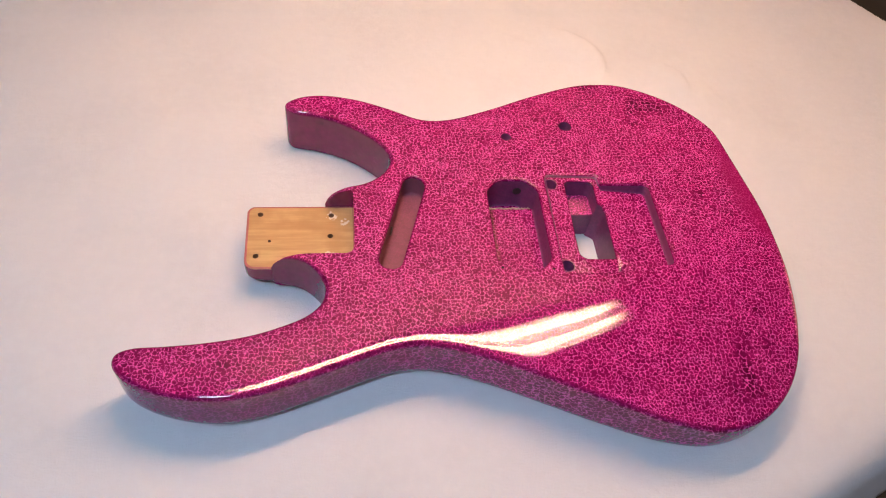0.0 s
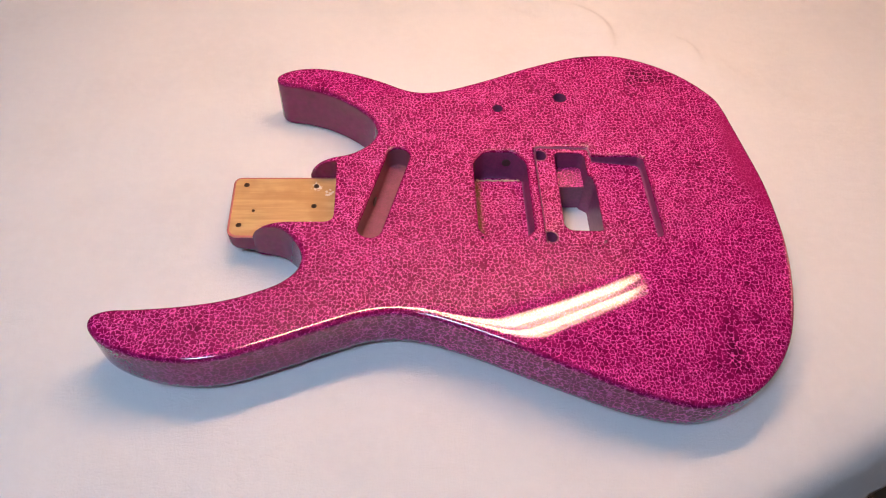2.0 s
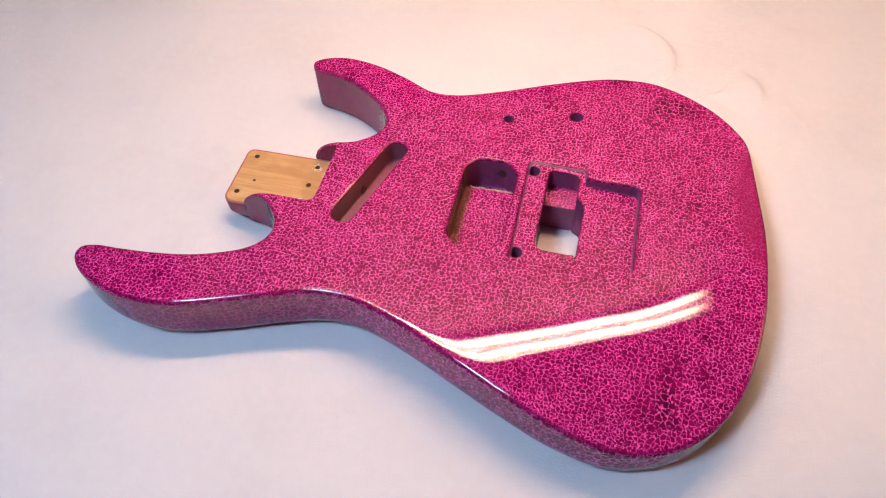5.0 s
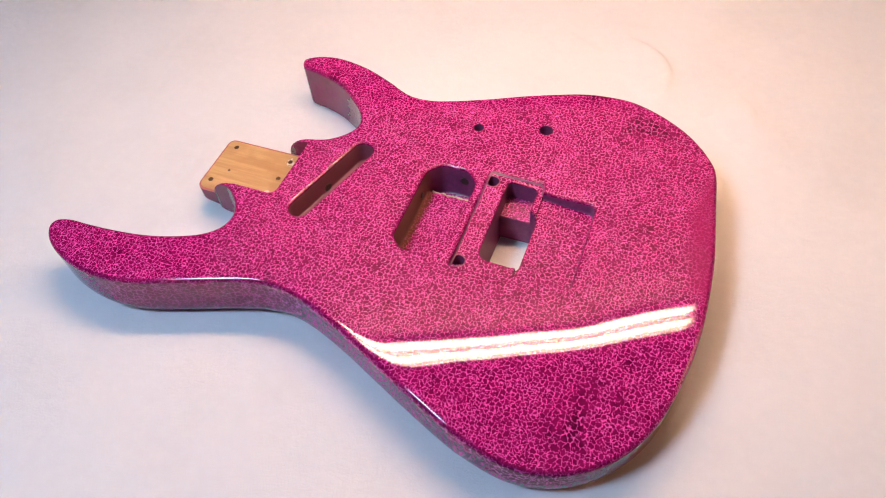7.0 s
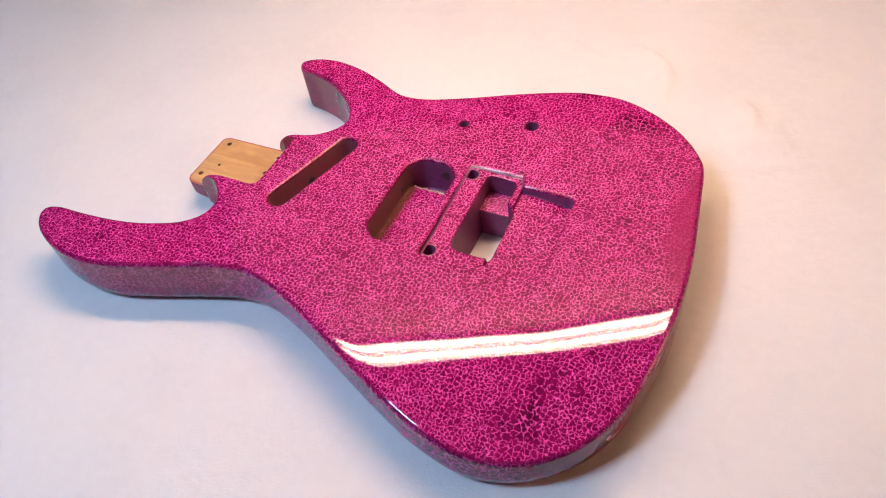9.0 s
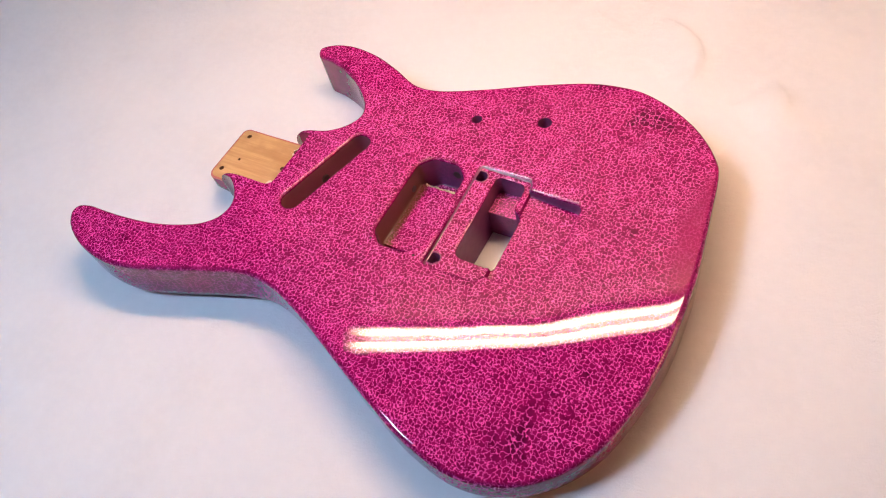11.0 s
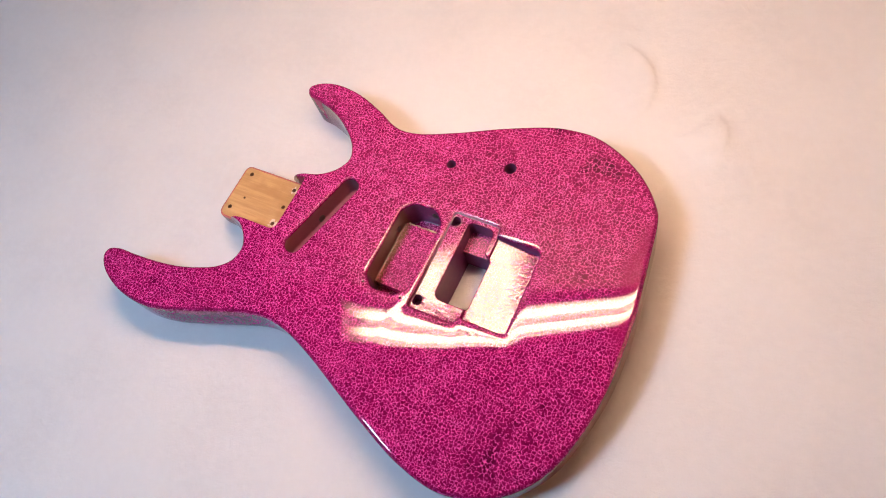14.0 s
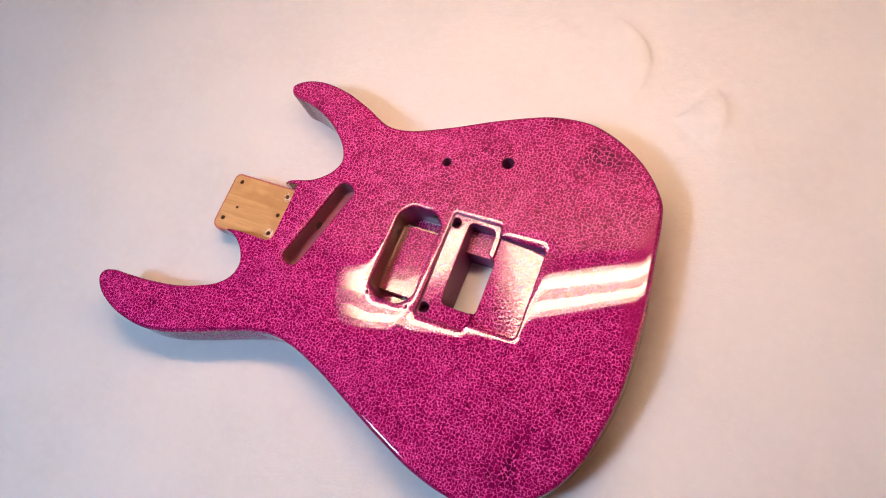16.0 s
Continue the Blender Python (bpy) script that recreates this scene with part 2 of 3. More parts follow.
def glow_material(name, rgb, power):
    m, tree, bsdf = node_material(name)
    bsdf.inputs["Base Color"].default_value = (0.8, 0.8, 0.8, 1)
    bsdf.inputs["Emission Color"].default_value = (*rgb, 1)
    bsdf.inputs["Emission Strength"].default_value = power
    return m


BENCH = plain_material("dark_bench_top", (0.05, 0.04, 0.035), 0.6, (0.03, 0.025, 0.02))
PLASTER = plain_material("grey_plaster", (0.44, 0.42, 0.41), 0.9, (0.36, 0.345, 0.34))
CONCRETE = plain_material("concrete_floor", (0.22, 0.21, 0.20), 0.9, (0.16, 0.155, 0.15))
CEILING = plain_material("smoke_dark_ceiling", (0.10, 0.09, 0.09), 0.9)
BOARD = plain_material("cream_reflector_paint", (0.82, 0.72, 0.52), 0.8, (0.74, 0.64, 0.46))
ENAMEL = plain_material("aged_white_enamel", (0.66, 0.69, 0.76), 0.5)
STEEL = plain_material("dull_steel", (0.45, 0.45, 0.45), 0.4, metal=0.9)
TUBE = glow_material("warm_tube_glass", WARM, TUBE_POWER)
# the tubes grow dim over their last few centimetres
end = TUBE.node_tree.nodes.new("ShaderNodeSeparateXYZ")
link(TUBE.node_tree, object_coord(TUBE.node_tree), end.inputs[0])
reach = math_node(TUBE.node_tree, "ABSOLUTE", math_node(TUBE.node_tree, "ADD", end.outputs[0], -0.004))
link(TUBE.node_tree, ramp(TUBE.node_tree, reach, 0.280, 0.340, TUBE_POWER, 0.5), TUBE.node_tree.nodes["Principled BSDF"].inputs["Emission Strength"])
PANEL = glow_material("cool_diffuser", COOL, PANEL_POWER)
FILL_SHADE = glow_material("amber_fill_shade", AMBER, FILL_POWER)
RIM = plain_material("worn_salmon_undercoat", (0.62, 0.20, 0.19), 0.3, (0.34, 0.06, 0.06), scale=90.0)
RIDGE_GLINT = plain_material("pale_glint_bead", (0.75, 0.55, 0.42), 0.12, (0.45, 0.20, 0.16), scale=300.0)
SCREW_HOLE = plain_material("bored_bare_wood", (0.24, 0.11, 0.05), 0.7, (0.15, 0.065, 0.03), scale=80.0)
HOLE = plain_material("dark_hole_inside", (0.085, 0.032, 0.04), 0.6, (0.04, 0.018, 0.02))


# ---- mesh helpers ----
def part(name, bm, material, parent=None, label="", smooth=True):
    bmesh.ops.recalc_face_normals(bm, faces=bm.faces)
    data = bpy.data.meshes.new(name)
    bm.to_mesh(data)
    bm.free()
    if smooth:
        data.polygons.foreach_set("use_smooth", [True] * len(data.polygons))
    data.materials.append(material)
    ob = new(name, data)
    ob.parent = parent
    if label:
        tagged(ob, label)
    return ob


def thing(name, label, category, group="", at=(0, 0, 0)):
    ob = new(name)
    ob.location = at
    return tagged(ob, label, category, group)


def box(bm, lo, hi, bevel=0.0):
    b = bmesh.new()
    bmesh.ops.create_cube(b, size=1)
    for v in b.verts:
        v.co = Vector([lo[i] + (v.co[i] + 0.5) * (hi[i] - lo[i]) for i in range(3)])
    if bevel:
        bmesh.ops.bevel(b, geom=list(b.edges), offset=bevel, segments=2, affect="EDGES", profile=0.5)
    data = bpy.data.meshes.new("tmp")
    b.to_mesh(data)
    b.free()
    bm.from_mesh(data)
    bpy.data.meshes.remove(data)
    return bm


def spline(points, step=0.002):
    """A centripetal Catmull-Rom curve through the given points, in even steps."""
    p = np.array(points, float)
    p = np.vstack([2 * p[0] - p[1], p, 2 * p[-1] - p[-2]])
    out = []
    for i in range(1, len(p) - 2):
        k = [0.0]
        for a, b in zip(p[i - 1 : i + 2], p[i : i + 3]):
            k.append(k[-1] + max(np.linalg.norm(b - a), 1e-6) ** 0.5)
        for t in np.linspace(k[1], k[2], max(4, int(np.linalg.norm(p[i + 1] - p[i]) / 0.0005)), endpoint=False):
            a = [(k[j + 1] - t) / (k[j + 1] - k[j]) * p[i - 1 + j] + (t - k[j]) / (k[j + 1] - k[j]) * p[i + j] for j in range(3)]
            b = [(k[j + 2] - t) / (k[j + 2] - k[j]) * a[j] + (t - k[j]) / (k[j + 2] - k[j]) * a[j + 1] for j in range(2)]
            out.append((k[2] - t) / (k[2] - k[1]) * b[0] + (t - k[1]) / (k[2] - k[1]) * b[1])
    out = np.array(out + [p[-2]])
    s = np.r_[0, np.cumsum(np.linalg.norm(np.diff(out, axis=0), axis=1))]
    n = max(2, int(round(s[-1] / step)) + 1)
    even = np.linspace(0, s[-1], n)
    return np.stack([np.interp(even, s, out[:, 0]), np.interp(even, s, out[:, 1])], 1)


def rounded(corners, radii, segs=5):
    """A closed polygon with rounded corners."""
    c = np.array(corners, float)
    out = []
    for i in range(len(c)):
        a, b, d = c[i - 1], c[i], c[(i + 1) % len(c)]
        u, v = (a - b) / np.linalg.norm(a - b), (d - b) / np.linalg.norm(d - b)
        half = math.acos(np.clip(u @ v, -1, 1)) / 2
        r = radii[i] if isinstance(radii, (list, tuple)) else radii
        if r <= 0:
            out.append(b)
            continue
        cut = r / math.tan(half)
        mid = (u + v) / np.linalg.norm(u + v)
        o = b + mid * r / math.sin(half)
        p, q = b + u * cut - o, b + v * cut - o
        ang = math.atan2(p[0] * q[1] - p[1] * q[0], p @ q)
        for k in range(segs + 1):
            w = ang * k / segs
            out.append(o + np.array([p[0] * math.cos(w) - p[1] * math.sin(w), p[0] * math.sin(w) + p[1] * math.cos(w)]))
    return np.array(out)


def densify(loop, step=0.0025):
    out = []
    for a, b in zip(loop, np.roll(loop, -1, 0)):
        n = max(1, int(np.ceil(np.linalg.norm(b - a) / step)))
        out += [a + (b - a) * k / n for k in range(n)]
    return np.array(out)


def circle(x, y, r, n=20):
    w = np.linspace(0, 2 * np.pi, n, endpoint=False)
    return np.stack([x + r * np.cos(w), y + r * np.sin(w)], 1)


def ccw(loop):
    x, y = loop.T
    area = (x * np.roll(y, -1) - np.roll(x, -1) * y).sum()
    return loop if area > 0 else loop[::-1]


def inward(loop):
    """Unit normals that point into a counterclockwise loop."""
    e = np.roll(loop, -1, 0) - loop
    e /= np.linalg.norm(e, axis=1)[:, None] + 1e-12
    n = np.stack([-e[:, 1], e[:, 0]], 1)
    n = n + np.roll(n, 1, 0)
    return n / (np.linalg.norm(n, axis=1)[:, None] + 1e-12)


def inside(pts, loop):
    x, y = pts[:, 0][:, None], pts[:, 1][:, None]
    a, b = loop, np.roll(loop, -1, 0)
    cross = ((a[:, 1] > y) != (b[:, 1] > y)) & (x < (b[:, 0] - a[:, 0]) * (y - a[:, 1]) / (b[:, 1] - a[:, 1] + 1e-15) + a[:, 0])
    return cross.sum(1) % 2 == 1


def to_loop(pts, loop):
    """Distance of each point to a closed loop."""
    a = loop
    d = np.roll(loop, -1, 0) - a
    best = np.full(len(pts), 1e9)
    for p, e in zip(a, d):
        t = np.clip(((pts - p) @ e) / (e @ e + 1e-15), 0, 1)
        best = np.minimum(best, np.linalg.norm(pts - p - t[:, None] * e, axis=1))
    return best


from mathutils.geometry import delaunay_2d_cdt


def sheet(bm, outer, holes, zfun, grid=0.0, lines=()):
    """A triangulated floor or top between an outer loop and holes, at the heights that zfun gives."""
    pts, edges = [], []
    for loop in (outer, *holes):
        k = len(pts)
        pts += [tuple(p) for p in loop]
        edges += [(k + i, k + (i + 1) % len(loop)) for i in range(len(loop))]
    for a, b in lines:
        k = len(pts)
        n = max(2, int(np.linalg.norm(np.subtract(b, a)) / 0.003))
        pts += [tuple(np.array(a) + (np.array(b) - np.array(a)) * i / n) for i in range(n + 1)]
        edges += [(k + i, k + i + 1) for i in range(n)]
    if grid:
        lo, hi = outer.min(0), outer.max(0)
        xs, ys = np.arange(lo[0], hi[0], grid), np.arange(lo[1], hi[1], grid * 0.866)
        g = np.array([(x + (j % 2) * grid / 2, y) for j, y in enumerate(ys) for x in xs])
        ok = inside(g, outer) & (to_loop(g, outer) > grid * 0.5)
        for h in holes:
            ok &= ~inside(g, h) & (to_loop(g, h) > grid * 0.4)
        pts += [tuple(p) for p in g[ok]]
    v, _, faces, *_ = delaunay_2d_cdt([Vector(p) for p in pts], edges, [], 0, 1e-7)
    v = np.array([tuple(p) for p in v])
    faces = [f for f in faces if len(f) == 3]
    mid = np.array([v[list(f)].mean(0) for f in faces])
    ok = inside(mid, outer)
    for h in holes:
        ok &= ~inside(mid, h)
    z = zfun(v)
    vs = [bm.verts.new((p[0], p[1], h)) for p, h in zip(v, z)]
    for f, good in zip(faces, ok):
        if good:
            bm.faces.new([vs[i] for i in f])
    return bm


def bands(bm, rings):
    """Quads between rings of equal length."""
    rows = [[bm.verts.new(p) for p in ring] for ring in rings]
    for a, b in zip(rows, rows[1:]):
        for i in range(len(a)):
            j = (i + 1) % len(a)
            bm.faces.new((a[i], a[j], b[j], b[i]))
    return bm


def weld(bm, d=2e-6):
    bmesh.ops.remove_doubles(bm, verts=bm.verts, dist=d)
    bmesh.ops.delete(bm, geom=[v for v in bm.verts if not v.link_faces], context="VERTS")
    return bm


def ring3(loop, z):
    z = np.broadcast_to(z, len(loop))
    return [(p[0], p[1], h) for p, h in zip(loop, z)]


# ---- the guitar body: plan ----
BASS_CUTAWAY = [(-0.209, -0.0272), (-0.199, -0.0285), (-0.187, -0.0325), (-0.1765, -0.0430), (-0.1715, -0.0540), (-0.1735, -0.0655),
                (-0.183, -0.0755), (-0.200, -0.0835)]
BASS_HORN = [(-0.220, -0.0896), (-0.245, -0.0935), (-0.270, -0.0953), (-0.289, -0.0963), (-0.2975, -0.1000), (-0.2990, -0.1065),
             (-0.2930, -0.1155), (-0.280, -0.1240), (-0.258, -0.1315), (-0.233, -0.1340), (-0.212, -0.1312)]
BASS_SIDE = [(-0.186, -0.1230), (-0.153, -0.1110), (-0.128, -0.1030), (-0.110, -0.1010), (-0.090, -0.1040), (-0.060, -0.1145),
             (-0.025, -0.1300), (0.010, -0.1455), (0.045, -0.1588)]
BUTT = [(0.080, -0.1644), (0.110, -0.1566), (0.1335, -0.1395), (0.1500, -0.1160), (0.1602, -0.0850), (0.1655, -0.0500),
        (0.1662, -0.0200), (0.1648, 0.0120), (0.1612, 0.0400), (0.1570, 0.0700), (0.1545, 0.0870), (0.1512, 0.0990), (0.1450, 0.1090), (0.1368, 0.1190), (0.1240, 0.1308)]
TREBLE_SIDE = [(0.1010, 0.1447), (0.078, 0.1525), (0.058, 0.1530), (0.040, 0.1505), (0.000, 0.1365), (-0.040, 0.1190), (-0.075, 0.1070),
               (-0.095, 0.1070), (-0.122, 0.1195)]
TREBLE_HORN = [(-0.148, 0.1295), (-0.176, 0.1338), (-0.195, 0.1298), (-0.2037, 0.1222), (-0.2000, 0.1142), (-0.182, 0.1098),
               (-0.162, 0.1025), (-0.143, 0.0905), (-0.128, 0.0755), (-0.1225, 0.0620), (-0.1275, 0.0500), (-0.141, 0.0390), (-0.157, 0.0335), (-0.172, 0.0306)]

edge = spline(BASS_CUTAWAY + BASS_HORN + BASS_SIDE + BUTT + TREBLE_SIDE + TREBLE_HORN, 0.0018)
pocket_corner = rounded([(-0.172, 0.0300), (-0.1515, 0.0300), (-0.1515, -0.0268), (-0.209, -0.0268)], [0, 0.002, 0.006, 0], 6)
pocket_edge = spline(np.vstack([[(-0.164, 0.0300), (-0.158, 0.0300)], pocket_corner[1:-1], [(-0.170, -0.0268), (-0.200, -0.0268)]]), 0.0015)
OUTLINE = np.vstack([edge, pocket_edge])
along = np.r_[0, np.cumsum(np.linalg.norm(np.diff(edge, axis=0), axis=1))]
# the edge's roundover: full on the outside, almost none at the pocket
taper = np.clip(np.minimum((along - 0.004) / 0.035, (along[-1] - along - 0.004) / 0.030), 0, 1) ** 1.3
ROUND = np.r_[0.0002 + 0.0036 * taper, np.full(len(pocket_edge), 0.0004)]

slot_dir, slot_mid = np.array([0.283, 0.959]), np.array([-0.1163, 0.0015])
slot_side = np.array([0.959, -0.283])
NECK_SLOT = ccw(densify(rounded([slot_mid + a * 0.0432 * slot_dir + b * 0.0084 * slot_side for a, b in ((-1, -1), (-1, 1), (1, 1), (1, -1))], 0.0078, 8)))
PICKUP = ccw(densify(rounded([(-0.0508, -0.0330), (-0.0415, -0.0425), (-0.0205, -0.0425), (-0.0112, -0.0330), (-0.0112, 0.0310),
                              (-0.0205, 0.0412), (-0.0415, 0.0412), (-0.0508, 0.0310)], 0.0085, 6)))
RECESS = ccw(densify(rounded([(-0.0042, -0.0458), (0.0375, -0.0458), (0.0385, -0.0395), (0.0795, -0.0395), (0.0785, 0.0365),
                              (0.0388, 0.0365), (0.0384, 0.0452), (-0.0042, 0.0452)], [0.003, 0.004, 0.002, 0.004, 0.005, 0.002, 0.004, 0.003], 5)))
BLOCK_HOLE = ccw(densify(rounded([(0.0112, -0.0305), (0.0405, -0.0305), (0.0405, 0.0160), (0.0342, 0.0200), (0.0342, 0.0410), (0.0112, 0.0410)],
                                 [0.0065, 0.0055, 0.004, 0.002, 0.005, 0.004], 6)))
CONTROLS = [(-0.0284, 0.0864, 0.0040), (0.0228, 0.0990, 0.0052)]
PINS = [(-0.0487, -0.0407, 0.0008), (-0.0122, -0.0425, 0.0008)]


def forearm(p):
    """How far the top falls away in the forearm contour."""
    w = np.clip(p[:, 0] * 0.6146 - p[:, 1] * 0.7888 - 0.0633, 0, None)
    return 2.557 * w**2.59


def lips(p):
    """The two ends of the body beside the pocket sweep down to the heel."""
    x, y = p[:, 0], p[:, 1]
    fall = T - POCKET_Z - 0.0004
    low = np.clip((-0.181 - x) / 0.028, 0, 1) * (y < -0.02) * (y > -0.06)
    high = np.clip((-0.151 - x) / 0.021, 0, 1) * (y > 0.02) * (y < 0.06)
    w = np.maximum(low, high)
    return fall * (1 - np.sqrt(np.clip(1 - w**2, 0, 1)))


def lift(p):
    """The heel's underside rises towards its end."""
    x, y = p[:, 0], p[:, 1]
    return 0.011 * np.clip((-0.160 - x) / 0.068, 0, 1) ** 1.3 * np.clip((y + 0.070) / 0.02, 0, 1) * np.clip((0.070 - y) / 0.02, 0, 1)


CUTS = [NECK_SLOT, PICKUP, RECESS]


def top_height(p):
    z = T - forearm(p) - lips(p)
    d = to_loop(p, OUTLINE)
    z = z - 0.0004 * np.clip(1 - d / 0.013, 0, 1) ** 2.5
    near = np.full(len(p), 1.0)
    for c in CUTS:
        d = np.where(inside(p, c), 0, to_loop(p, c))
        z = z - 0.0002 * np.clip(1 - d / 0.008, 0, 1) ** 2.5
        if c is not NECK_SLOT:
            near = np.minimum(near, d)
    # the top was sanded a little hollow round the two large cavities
    z = z - 0.00107 * np.clip(1 - near / 0.0708, 0, 1) ** 2
    return z


body = thing("guitar_body", "magenta crackle-lacquered electric guitar body without hardware, lying on white cloth", "guitar body")

# ---- the lacquered body ----
LIP = 0.0020
bm = bmesh.new()
nrm = inward(OUTLINE)
inner = OUTLINE + nrm * ROUND[:, None]
z_in = top_height(inner)
rings = []
for a in np.linspace(0, math.pi / 2, 8):
    rings.append(ring3(OUTLINE + nrm * (ROUND * (1 - math.cos(a)))[:, None], z_in - ROUND * (1 - math.sin(a))))
# the back edge: a small round on the treble side, a deep belly round on the bass side
belly = np.clip((-0.02 - OUTLINE[:, 1]) / 0.07, 0, 1)
belly = belly * belly * (3 - 2 * belly) * (ROUND / ROUND.max())
base = np.r_[0.0030 + 0.0006 * taper, np.full(len(pocket_edge), 0.0004)]
low, tall = base * 1.1 + 0.0040 * belly, base * 1.3 + 0.0115 * belly
up = lift(OUTLINE)
for k in (0.66, 0.33):
    rings.insert(0, ring3(OUTLINE, up + tall + (z_in - ROUND - tall - up) * k))
for a in np.linspace(0, math.pi / 2, 8):
    rings.insert(0, ring3(OUTLINE + nrm * (low * (1 - math.cos(a)))[:, None], up + tall * (1 - math.sin(a))))
bands(bm, rings)
cut_rims = [c - inward(c) * LIP for c in CUTS]
bores = [circle(*c) for c in CONTROLS] + [circle(*c, 10) for c in PINS]
bore_rims = [c - inward(c) * 0.0005 for c in bores]
sheet(bm, inner, cut_rims + bore_rims, top_height, grid=0.003)
for c, lip in [(c, LIP) for c in CUTS] + [(c, 0.0005) for c in bores]:
    n = inward(c)
    zt = top_height(c - n * lip)
    bands(bm, [ring3(c - n * (lip * (1 - math.sin(a))), zt - lip * (1 - math.cos(a))) for a in np.linspace(0, math.pi / 2, 5)])
under = OUTLINE + nrm * low[:, None]
sheet(bm, under, [BLOCK_HOLE], lambda p: lift(p), grid=0.008)
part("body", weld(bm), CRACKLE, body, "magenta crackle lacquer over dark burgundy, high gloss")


def shaft(bm, loop, top, bottom, foot=0.0012):
    """Walls of a routed cavity, with a small cove at the foot."""
    n = inward(loop)
    top, bottom = np.broadcast_to(top, len(loop)), np.broadcast_to(bottom, len(loop))
    rings = [ring3(loop, top), ring3(loop, bottom + foot + 0.4 * (top - bottom - foot)), ring3(loop, bottom + foot)]
    for a in np.linspace(0, math.pi / 2, 4)[1:]:
        rings.append(ring3(loop + n * foot * (1 - math.cos(a)), bottom + foot * (1 - math.sin(a))))
    return bands(bm, rings), loop + n * foot


def cavity(name, loop, zfun, holes=(), lines=(), label="", floor=None):
    lip_z = top_height(loop - inward(loop) * LIP) - LIP
    bm, foot = shaft(bmesh.new(), loop, lip_z, zfun(loop))
    top = part(name, weld(bm), CAVITY_WALL, body, label)
    bm = sheet(bmesh.new(), foot, holes, zfun, grid=0.004, lines=lines)
    part("cavity_floor", weld(bm), floor or CRACKLE_ROUGH, top, smooth=False)
    return top


# neck pickup slot
slot = cavity("neck_pickup_slot", NECK_SLOT, lambda p: np.full(len(p), 0.0255), label="slanted slot with smooth burgundy walls", floor=CAVITY_WALL)
# bridge pickup cavity, deeper at both ends for the pickup's legs
def pickup_floor(p):
    e = np.abs(p[:, 1] + 0.0006)
    return 0.0225 - 0.009 * np.clip((e - 0.0300) / 0.0006, 0, 1)


pickup = cavity("bridge_pickup_cavity", PICKUP, pickup_floor, label="eight-cornered pickup cavity, walls closed burgundy",
                lines=[((-0.0500, y), (-0.0120, y)) for y in (-0.0306, -0.0312, 0.0294, 0.0300)])


# lacquer ridge on the ledge at the cavity's far end, its glint painted pale
rng = random.Random(5)
bm = bmesh.new()
ridge = []
for k in range(41):
    x = -0.0470 + 0.0330 * k / 40
    y, z, w = 0.0296 + rng.uniform(-0.0006, 0.0004), 0.0226 + rng.uniform(-0.0002, 0.0005), rng.uniform(0.0004, 0.0010)
    ridge.append([(x, y + w * math.cos(a), z + w * math.sin(a)) for a in np.linspace(0, 2 * math.pi, 7)[:-1]])
bands(bm, ridge)
part("lacquer_ridge", bm, RIDGE_GLINT, pickup, "ragged lacquer ridge on the ledge, its glint painted pale")


# tremolo recess: a shallow shelf with the stud holes, then a deeper bay
SHELF_Z, BAY_Z = T - 0.0050, T - 0.0108


def recess_floor(p):
    # both floors lean a little, the bay more on its inner side
    twist = np.where(p[:, 0] < 0.039, 0.046, 0.052 - 1.9 * (p[:, 0] - 0.045))
    dish = twist * (p[:, 1] + 0.004) + 0.20 * p[:, 1] ** 2 - 0.04 * (p[:, 0] - np.where(p[:, 0] < 0.039, 0.017, 0.060))
    return SHELF_Z + (BAY_Z - SHELF_Z) * np.clip((p[:, 0] - 0.0388) / 0.0006, 0, 1) + dish


studs = [circle(0, y, 0.0046) for y in (0.0372, -0.0372)]
HOLE_RIM = BLOCK_HOLE - inward(BLOCK_HOLE) * 0.0010
tremolo = cavity("tremolo_recess", RECESS, recess_floor, holes=[HOLE_RIM] + studs,
                 lines=[((x, y0), (x, y1)) for x in (0.0388, 0.0394) for y0, y1 in ((-0.0395, -0.0290), (0.0100, 0.0365))],
                 label="stepped recess for a floating bridge")
bm = bmesh.new()
bands(bm, [ring3(BLOCK_HOLE, recess_floor(HOLE_RIM) - 0.0010), ring3(BLOCK_HOLE, recess_floor(HOLE_RIM) - 0.012), ring3(BLOCK_HOLE, 0.0)])
part("block_hole", bm, CAVITY_WALL, tremolo, "hole cut right through the body", smooth=False)
bm = bmesh.new()
n = inward(BLOCK_HOLE)
bands(bm, [ring3(BLOCK_HOLE - n * 0.0010 * (1 - math.sin(a)), recess_floor(HOLE_RIM) - 0.0010 * (1 - math.cos(a))) for a in np.linspace(0, math.pi / 2, 5)])
part("hole_rim", bm, CRACKLE, tremolo, "rounded lacquered rim of the hole")
step = part("hole_step", box(bmesh.new(), (0.0100, 0.0205, 0.0008), (0.0355, 0.0425, 0.0255), 0.0006), CRACKLE_MATT, tremolo, smooth=False)
step.data.materials.append(CAVITY_WALL)
for face in step.data.polygons:
    face.material_index = int(face.normal.z < 0.5)


def bore(name, loop, top, depth, parent, material=None):
    bm = bmesh.new()
    bands(bm, [ring3(loop, top), ring3(loop, np.array(top) - depth)])
    bm.faces.new([bm.verts.new((p[0], p[1], float(np.min(top)) - depth)) for p in loop])
    return part(name, weld(bm), material or HOLE, parent, smooth=False)


